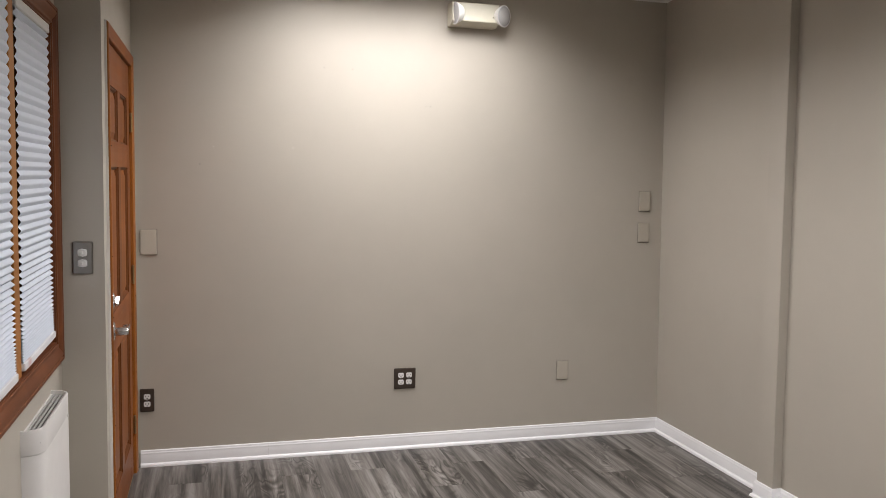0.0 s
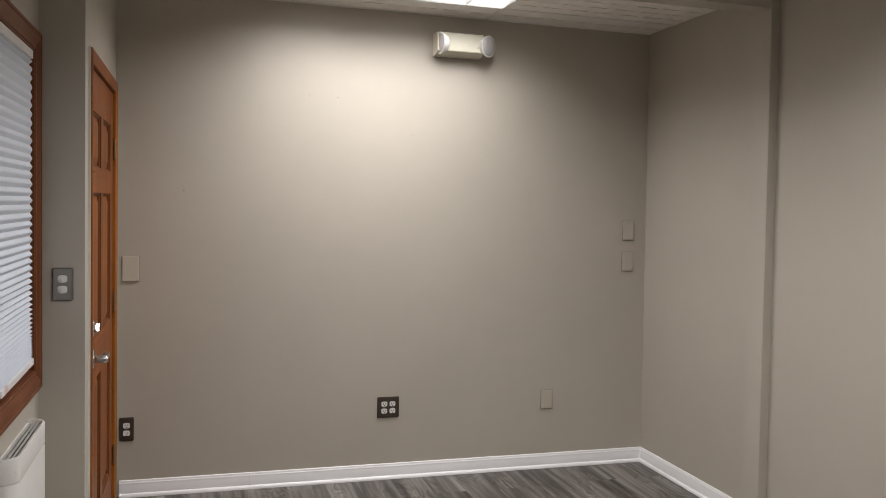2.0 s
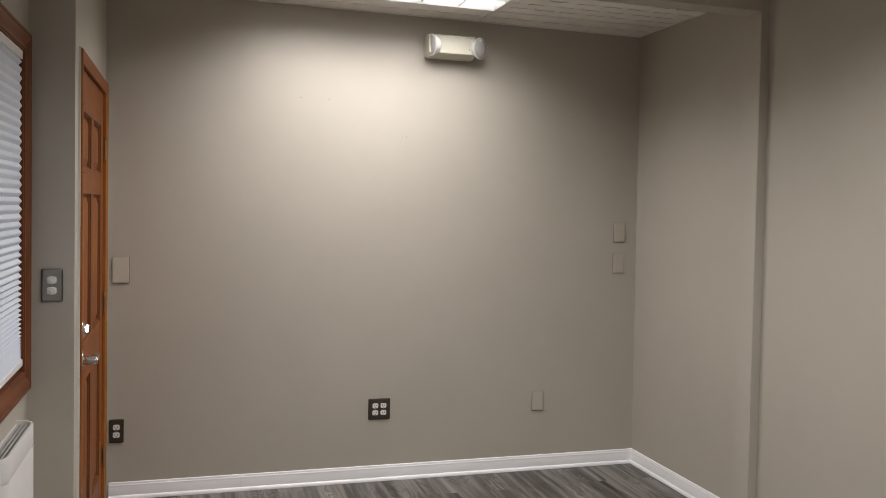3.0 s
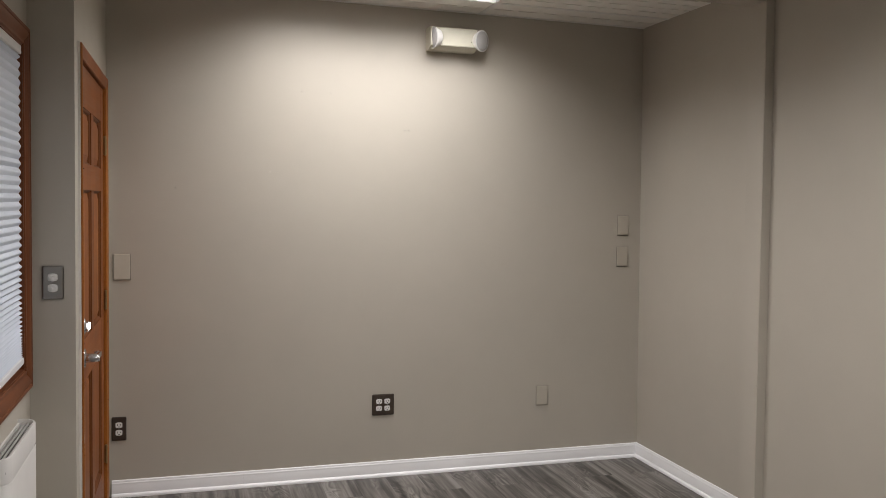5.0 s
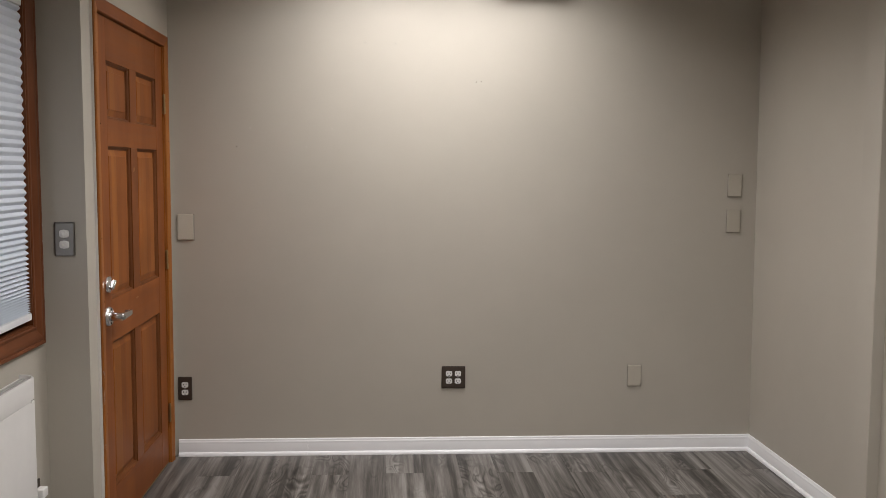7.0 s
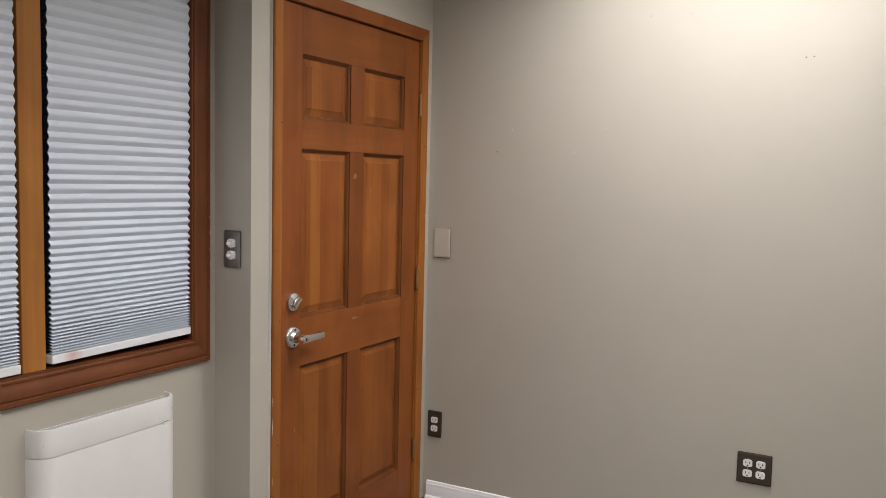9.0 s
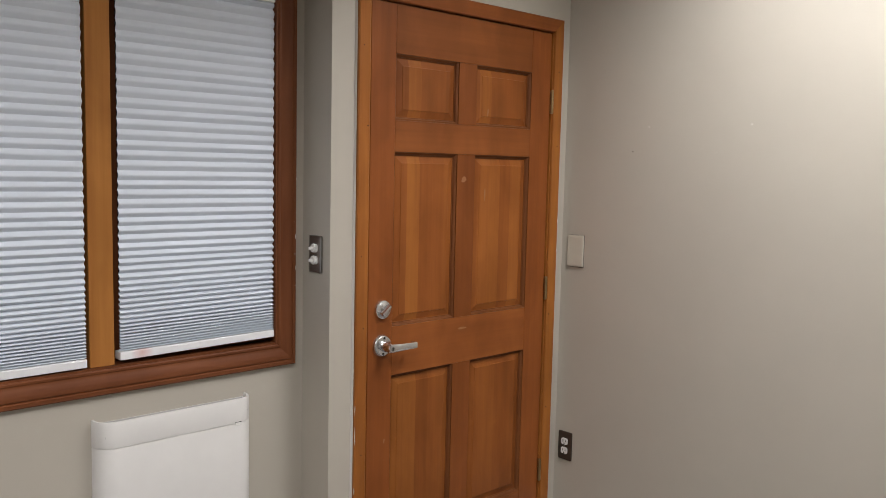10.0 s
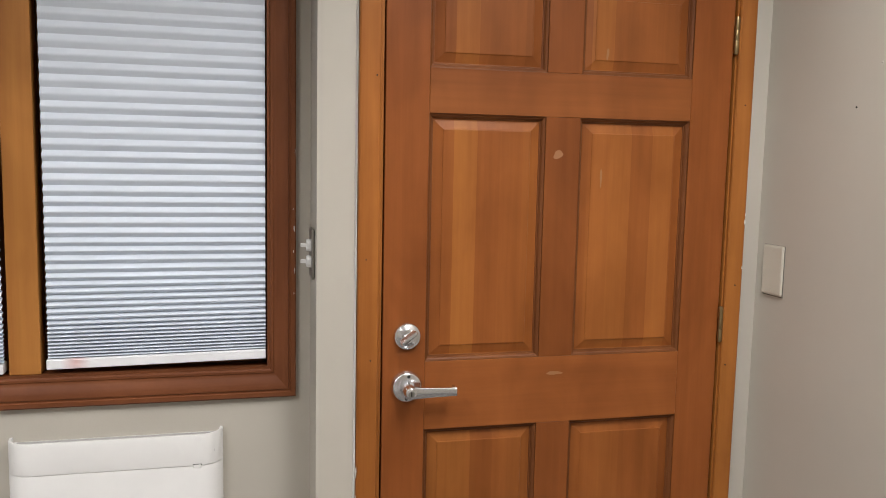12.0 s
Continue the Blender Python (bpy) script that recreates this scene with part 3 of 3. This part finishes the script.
for n, (y, z, ry, rz) in enumerate(((3.3425, 1.262, 0.003, 0.014), (3.341, 1.205, 0.002, 0.006), (3.3435, 1.158, 0.0025, 0.012), (3.340, 1.31, 0.0015, 0.004), (3.3445, 1.45, 0.0015, 0.012), (3.342, 1.10, 0.0015, 0.005))):
    part("paint_fleck", paint_fleck(-0.3915, y + 0.001, z, ry * 0.5, rz * 0.7, n), PLASTER, win, "pale fleck of wall paint")
for n, (y, z, ry, rz) in enumerate(((4.496, 1.29, 0.0028, 0.008), (4.4955, 1.17, 0.002, 0.006), (4.497, 1.31, 0.0018, 0.004), (3.4765, 0.69, 0.0016, 0.02), (3.477, 0.60, 0.0014, 0.035), (3.476, 0.41, 0.0015, 0.014))):
    part("paint_fleck", paint_fleck(X_DOOR + 0.017, y + (0.002 if y < 4 else -0.002), z, ry, rz, n + 20), PLASTER, frame_1, "pale fleck of wall paint")


def cellular_shade(y0, y1, z0, z1, label, drop=0.0):
    """A honeycomb shade: pleats hang wide at the top and stack tight above the bottom rail. drop: how far the low end sags."""
    xb = -0.429
    t = thing("cellular_shade", (xb, (y0 + y1) / 2, z0), label, "window shade", "cellular shades")

    def tilt(bm):
        for v in bm.verts:
            f = max(0.0, 1 - (v.co.z - z0) / 0.3)
            v.co.z += drop * f * (v.co.y - y0) / (y1 - y0)
        return bm
    part("head_rail", box(xb - 0.03, y0 - 0.004, z1 - 0.03, xb + 0.02, y1 + 0.002, z1, bev=0.002), WHITE_P, t)
    part("bottom_rail", tilt(box(xb - 0.02, y0 - 0.003, z0, xb + 0.021, y1, z0 + 0.024, bev=0.003, seg=2)), RAIL, t)
    front = []
    z = z0 + 0.024
    half = 0.0175
    while z < z1 - 0.03:
        s = z - z0
        p = 0.0055 + 0.0265 * (1 - math.exp(-((s - 0.02) / 0.27))) + 0.0012 * math.sin(z * 61)
        p = min(p, z1 - 0.029 - z + 0.002)
        d = math.sqrt(max(half ** 2 - (p / 2) ** 2, 0.00002)) * 0.85
        front += [(xb + 0.017 - d * k, z + p * u) for u, k in ((0, 1), (0.28, 0.36), (0.4, 0.1), (0.46, 0.02), (0.54, 0.02), (0.6, 0.1), (0.72, 0.36))]
        z += p
    front.append((xb + 0.008, z))
    bm = bmesh.new()
    rows = [[bm.verts.new((x, yy, zz)) for yy in (y0, y1)] for x, zz in front]
    for a, b in zip(rows, rows[1:]):
        bm.faces.new((a[0], a[1], b[1], b[0]))
    part("pleated_fabric", tilt(bm), FABRIC, t, smooth=True)


cellular_shade(2.773, 3.275, 0.926, 2.031, "white cellular shade lowered over the window, smudged bottom rail", 0.008)
cellular_shade(2.166, 2.678, 0.916, 2.031, "white cellular shade lowered over the window", 0.003)


# ---- wall heater ----
def panel_heater():
    y0, y1, z0, z1, xf = 2.685, 3.17, 0.30, 0.767, -0.348
    t = thing("wall_heater", (X_WIN, (y0 + y1) / 2, z0), "slim white panel heater mounted under the window", "heater")
    r, wall = 0.054, 0.0085

    def outline(inset):
        pts = [(X_WIN, y0 + inset)]
        for k in range(9):
            a = math.pi / 2 * k / 8
            pts.append((xf - inset - (r - inset) * (1 - math.sin(a)), y0 + inset + (r - inset) * (1 - math.cos(a))))
        for k in range(9):
            a = math.pi / 2 * k / 8
            pts.append((xf - inset - (r - inset) * (1 - math.cos(a)), y1 - inset - (r - inset) * (1 - math.sin(a))))
        return pts + [(X_WIN, y1 - inset)]

    def shell(za, zb):
        bm = bmesh.new()
        o, i = outline(0), outline(wall)
        loops = []
        for pts, z in ((o, za), (o, zb - 0.003), (outline(0.0018), zb), (outline(wall - 0.0018), zb), (i, zb - 0.003), (i, za)):
            loops.append([bm.verts.new((x, y, z)) for x, y in pts])
        for a, b in zip(loops, loops[1:] + loops[:1]):
            for k in range(len(a) - 1):
                bm.faces.new((a[k], a[k + 1], b[k + 1], b[k]))
        return bm
    part("front_panel", shell(z0, 0.6905), HEATER_W, t, smooth=True)
    part("top_cover", shell(0.692, z1), HEATER_W, t, smooth=True)
    part("back_plate", box(X_WIN, y0 + 0.01, z0 + 0.01, X_WIN + 0.006, y1 - 0.01, z1 - 0.012), HEATER_W, t)
    for k in range(4):
        x = X_WIN + 0.009 + k * 0.0118
        part("grille_bar", box(x, y0 + 0.018 + k * 0.003, z1 - 0.017, x + 0.0055, y1 - 0.018 - k * 0.003, z1 - 0.009, bev=0.0012), GRILLE, t)
    part("inner_shadow_tray", box(X_WIN + 0.007, y0 + 0.02, z1 - 0.045, xf - 0.012, y1 - 0.02, z1 - 0.04), DARK, t)
    part("indicator_window", box(xf - 0.004, 3.101, 0.6855, xf + 0.0012, 3.119, 0.6945, bev=0.001), WHITE_P, t)
    part("indicator_bezel", box(xf - 0.004, 3.1, 0.6925, xf + 0.0006, 3.121, 0.6957), DARK, t)
    part("bottom_skirt", box(X_WIN, y0 + 0.006, z0 - 0.012, xf - 0.006, y1 - 0.006, z0, bev=0.004, seg=2), HEATER_W, t)


panel_heater()


# ---- plates and outlets ----
def duplex(parent, u, w, y):
    """A duplex receptacle, two rounded faces with slots, facing -y."""
    for dz in (0.0195, -0.0195):
        bm = bmesh.new()
        pts = []
        for k in range(24):
            a = 2 * math.pi * k / 24
            pts.append((u + max(-0.0162, min(0.0162, 0.0190 * math.cos(a))), w + dz + max(-0.0136, min(0.0136, 0.0165 * math.sin(a)))))
        fr = [bm.verts.new((px, y - 0.0035, pz)) for px, pz in pts]
        bk = [bm.verts.new((px, y + 0.002, pz)) for px, pz in pts]
        bm.faces.new(fr)
        for k in range(24):
            bm.faces.new((fr[k], fr[(k + 1) % 24], bk[(k + 1) % 24], bk[k]))
        face = part("receptacle", bm, WHITE_P, parent, "white receptacle face")
        for du, hh in ((-0.0065, 0.0042), (0.0065, 0.0035)):
            part("slot", box(u + du - 0.0012, y - 0.0039, w + dz + 0.002 - hh, u + du + 0.0012, y - 0.0034, w + dz + 0.002 + hh), DARK, face)
        part("ground_hole", cyl((u, y - 0.0034, w + dz - 0.0085), (0, -1, 0), 0.0028, 0.0028, 0.0005, 10), DARK, face)
    part("screw", cyl((u, y - 0.001, w), (0, -1, 0), 0.0035, 0.003, 0.0018, 12), STEEL, parent)


def cover_plate(name, x0, x1, z0, z1, y, mat, label, category, screws=(), proud=0.0075):
    t = thing(name, ((x0 + x1) / 2, y, z0), label, category)
    part("plate", box(x0, y - proud, z0, x1, y, z1, bev=0.0055, seg=2), mat, t)
    # thin dark sheet draws the plate's edge shadow, wider below and at right
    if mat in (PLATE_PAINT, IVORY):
        part("shadow_line", box(x0 - 0.001, y - 0.0016, z0 - 0.0026, x1 + 0.0022, y, z1 + 0.0005), PLATE_SHADOW, t, "painted dark shadow line round the plate")
    for u, w in screws:
        part("screw", cyl((u, y - proud + 0.0006, w), (0, -1, 0), 0.0034, 0.003, 0.0016, 12), mat, t)
    return t


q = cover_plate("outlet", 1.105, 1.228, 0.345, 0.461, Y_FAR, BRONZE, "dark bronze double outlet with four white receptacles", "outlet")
for u in (1.1435, 1.1895):
    duplex(q, u, 0.403, Y_FAR - 0.0075)
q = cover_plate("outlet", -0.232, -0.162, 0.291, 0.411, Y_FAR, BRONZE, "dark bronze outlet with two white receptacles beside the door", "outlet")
duplex(q, -0.197, 0.351, Y_FAR - 0.0075)
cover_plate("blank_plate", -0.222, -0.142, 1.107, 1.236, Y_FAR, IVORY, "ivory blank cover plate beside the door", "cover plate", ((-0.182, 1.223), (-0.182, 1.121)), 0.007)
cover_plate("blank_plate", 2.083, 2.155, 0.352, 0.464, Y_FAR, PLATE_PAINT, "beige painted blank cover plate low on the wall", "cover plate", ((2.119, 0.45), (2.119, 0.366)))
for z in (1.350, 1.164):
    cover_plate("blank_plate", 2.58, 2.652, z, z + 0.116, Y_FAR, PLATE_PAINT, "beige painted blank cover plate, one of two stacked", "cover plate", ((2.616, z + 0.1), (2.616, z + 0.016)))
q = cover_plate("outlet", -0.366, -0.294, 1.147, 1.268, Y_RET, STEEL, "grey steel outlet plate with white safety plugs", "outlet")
duplex(q, -0.33, 1.2075, Y_RET - 0.0075)
for dz in (0.0195, -0.0195):
    plug = part("safety_plug", cyl((-0.33, Y_RET - 0.0105, 1.2075 + dz), (0, -1, 0), 0.0158, 0.0135, 0.007, 10, 0.0015), WHITE_P, q, "white plastic safety plug")
    part("tab", box(-0.3335, Y_RET - 0.031, 1.2075 + dz - 0.0045, -0.3265, Y_RET - 0.0165, 1.2075 + dz + 0.0045, bev=0.0015, seg=2), WHITE_P, plug)


# outlet on the window wall with the heater's plug in it
q = thing("outlet", (X_WIN, 3.247, 0.247), "dark bronze outlet beside the heater with a white plug", "outlet")
part("plate", box(X_WIN, 3.212, 0.247, X_WIN + 0.0075, 3.282, 0.365, bev=0.003, seg=2), BRONZE, q, smooth=True)
for z in (0.2865, 0.3255):
    part("receptacle", cyl((X_WIN + 0.007, 3.247, z), (1, 0, 0), 0.0168, 0.0162, 0.003, 20), WHITE_P, q, "white receptacle face")
cord = thing("heater_plug", (X_WIN + 0.01, 3.247, 0.308), "white heater plug and cord in the wall outlet", "plug")
part("plug_body", box(X_WIN + 0.0101, 3.227, 0.308, X_WIN + 0.040, 3.269, 0.342, bev=0.005, seg=3), WHITE_P, cord, smooth=True)
sweep = [Vector((X_WIN + 0.026, 3.24 - 0.11 * u, 0.311 - 0.16 * u * (1 - u) - 0.02 * u)) for u in (k / 12 for k in range(13))]
bm = bmesh.new()
loops = [[bm.verts.new(c + Vector((0.0035 * math.cos(a * 0.785), 0.0025 * math.sin(a * 0.785), 0.0025 * math.sin(a * 0.785)))) for a in range(8)] for c in sweep]
for a, b in zip(loops, loops[1:]):
    for k in range(8):
        bm.faces.new((a[k], a[(k + 1) % 8], b[(k + 1) % 8], b[k]))
part("cord", bm, WHITE_P, cord, smooth=True)


# ---- emergency light ----
def emergency_light():
    x0, x1, z0, z1 = 1.376, 1.64, 2.349, 2.468
    t = thing("emergency_light", ((x0 + x1) / 2, Y_FAR, z0), "cream emergency light with two round lamp heads on the wall", "emergency light")
    sec = [(0.0, z0), (-0.05, z0), (-0.058, z0 + 0.002), (-0.098, z0 + 0.018), (-0.1, z0 + 0.022), (-0.094, z1 - 0.006), (-0.088, z1), (0.0, z1)]
    bm = bmesh.new()
    ends = []
    for x, k in ((x0, 0), (x0 + 0.004, 1), (x1 - 0.004, 1), (x1, 0)):
        ends.append([bm.verts.new((x, Y_FAR + y + (0.004 if not k and y < -0.06 else 0), z)) for y, z in sec])
    for a, b in zip(ends, ends[1:]):
        for i in range(len(sec) - 1):
            bm.faces.new((a[i], a[i + 1], b[i + 1], b[i]))
    bm.faces.new(ends[0]), bm.faces.new(ends[-1])
    part("housing", bm, CREAM, t)
    part("seam", box(x0 + 0.045, Y_FAR - 0.1008, z0 + 0.0215, x1 - 0.045, Y_FAR - 0.099, z0 + 0.0230), PLATE_PAINT, t)
    for x, ax in ((x0 + 0.026, (-0.985, -0.17, -0.06)), (x1 + 0.02, (0.54, -0.84, -0.06))):
        ax = Vector(ax).normalized()
        c = Vector((x, Y_FAR - 0.092, 2.408)) - ax * 0.028
        head = part("lamp_head", cyl(c, ax, 0.04, 0.06, 0.04, 36, 0.003), WHITE_P, t, "round white lamp head", smooth=True)
        part("reflector", cyl(c + ax * 0.0385, ax, 0.054, 0.054, 0.003, 36), REFLECTOR, head, smooth=True)
        rot = ax.to_track_quat("X", "Z").to_matrix().to_4x4()
        bm = bmesh.new()
        rings = [[bm.verts.new((d, r * math.cos(a * 0.2618), r * math.sin(a * 0.2618))) for a in range(24)] for r, d in ((0.053, 0.0), (0.050, 0.003), (0.036, 0.0065), (0.018, 0.0085))]
        for p, q in zip(rings, rings[1:]):
            for k in range(24):
                bm.faces.new((p[k], p[(k + 1) % 24], q[(k + 1) % 24], q[k]))
        bm.faces.new(rings[-1])
        bmesh.ops.transform(bm, matrix=Matrix.Translation(c + ax * 0.0395) @ rot, verts=bm.verts)
        part("lens", bm, LENS, head, "frosted plastic lens", smooth=True)
        bm = bmesh.new()
        for k in range(-3, 4):
            w = math.sqrt(0.047 ** 2 - (k * 0.012) ** 2)
            add_box(bm, -0.0006, k * 0.012 - 0.0007, -w, 0.0006, k * 0.012 + 0.0007, w)
        bmesh.ops.transform(bm, matrix=Matrix.Translation(c + ax * 0.0425) @ rot, verts=bm.verts)
        part("lens_ribs", bm, REFLECTOR, head)
    part("test_button", cyl((x1 - 0.034, Y_FAR - 0.096, 2.395), (0, -1, 0), 0.003, 0.003, 0.003, 10), DARK, t)


emergency_light()

# ---- screw holes left in the wall ----
for x, z in ((1.262, 1.911), (1.288, 1.912), (0.544, 1.667), (0.072, 1.573), (0.139, 1.665), (0.416, 1.574), (0.705, 2.092), (0.856, 2.092)):
    t = thing("wall_anchor", (x, Y_FAR, z), "small screw hole with chipped plaster in the wall", "screw hole", "screw holes")
    chipped = x in (0.544, 0.139, 0.416)
    if chipped:
        part("rim", cyl((x, Y_FAR + 0.001, z), (0, -1, 0), 0.0034, 0.0028, 0.0016, 12), PLASTER, t)
    part("hole", cyl((x, Y_FAR + 0.001, z), (0, -1, 0), 0.0013 if chipped else 0.0026, 0.0012 if chipped else 0.0022, 0.0024, 10), DARK, t)


# ---- baseboards ----
BPROF = [(0.0, 0.0), (0.021, 0.0), (0.021, 0.006), (0.0185, 0.013), (0.0125, 0.0185), (0.0105, 0.019), (0.0105, 0.06), (0.0092, 0.064), (0.0098, 0.068), (0.0094, 0.072), (0.0066, 0.0755), (0.0068, 0.079), (0.0045, 0.084), (0.0, 0.086)]


def baseboard(path, label):
    """A moulded board swept along a plan path; the room lies to the right of the way."""
    bm = bmesh.new()
    rows = []
    n = len(path)
    for k, p in enumerate(path):
        p = Vector(p)
        d0 = (p - Vector(path[k - 1])).normalized() if k else None
        d1 = (Vector(path[k + 1]) - p).normalized() if k < n - 1 else None
        d0, d1 = d0 or d1, d1 or d0
        n0, n1 = Vector((d0.y, -d0.x)), Vector((d1.y, -d1.x))
        m = (n0 + n1) / (1 + n0.dot(n1))
        rows.append([bm.verts.new((p.x + m.x * o, p.y + m.y * o, z)) for o, z in BPROF])
    for a, b in zip(rows, rows[1:]):
        for i in range(len(BPROF) - 1):
            bm.faces.new((a[i], a[i + 1], b[i + 1], b[i]))
    bm.faces.new(rows[0]), bm.faces.new(rows[-1])
    ob = finish("baseboard", bm, TRIM_WHITE, True)
    return tagged(ob, label, "baseboard", kind="structure")


baseboard([(-0.232, Y_FAR), (0.419, Y_FAR)], "white moulded baseboard with shoe moulding")
baseboard([(0.4198, Y_FAR), (X_A - 0.001, Y_FAR), (X_A - 0.001, Y_PIL1 + 0.001), (X_PIL - 0.001, Y_PIL1 + 0.001), (X_PIL - 0.001, Y_PIL0 - 0.001), (X_B - 0.001, Y_PIL0 - 0.001), (X_B - 0.001, Y_BACK)], "white moulded baseboard with shoe moulding")

# ---- floor ----
floor = structure("floor", box(-0.53, Y_BACK - 0.12, -0.12, 2.95, Y_FAR + 0.12, -0.005), DARK, "grey wood-look vinyl plank floor")
W, L = 0.18, 1.22
x = 1.182 - 9 * W
row = 0
rnd = random.Random(4)
while x < 2.76:
    a, b = max(x, X_WIN), min(x + W, 2.765)
    end = 4.255 + rnd.uniform(-0.012, 0.012) - (0.0, 0.46, 0.0, 0.83, 0.3)[row % 5]
    y = end - L * 6
    while y < Y_FAR:
        c, d = max(y, Y_BACK), min(y + L, Y_FAR)
        if d - c > 0.02 and b - a > 0.01:
            p = finish("plank", box(a + 0.0002, c + 0.0002, -0.0049, b - 0.0002, d - 0.0002, 0.0, bev=0.0004), VINYL)
            p.parent = floor
        y += L
    x += W
    row += 1
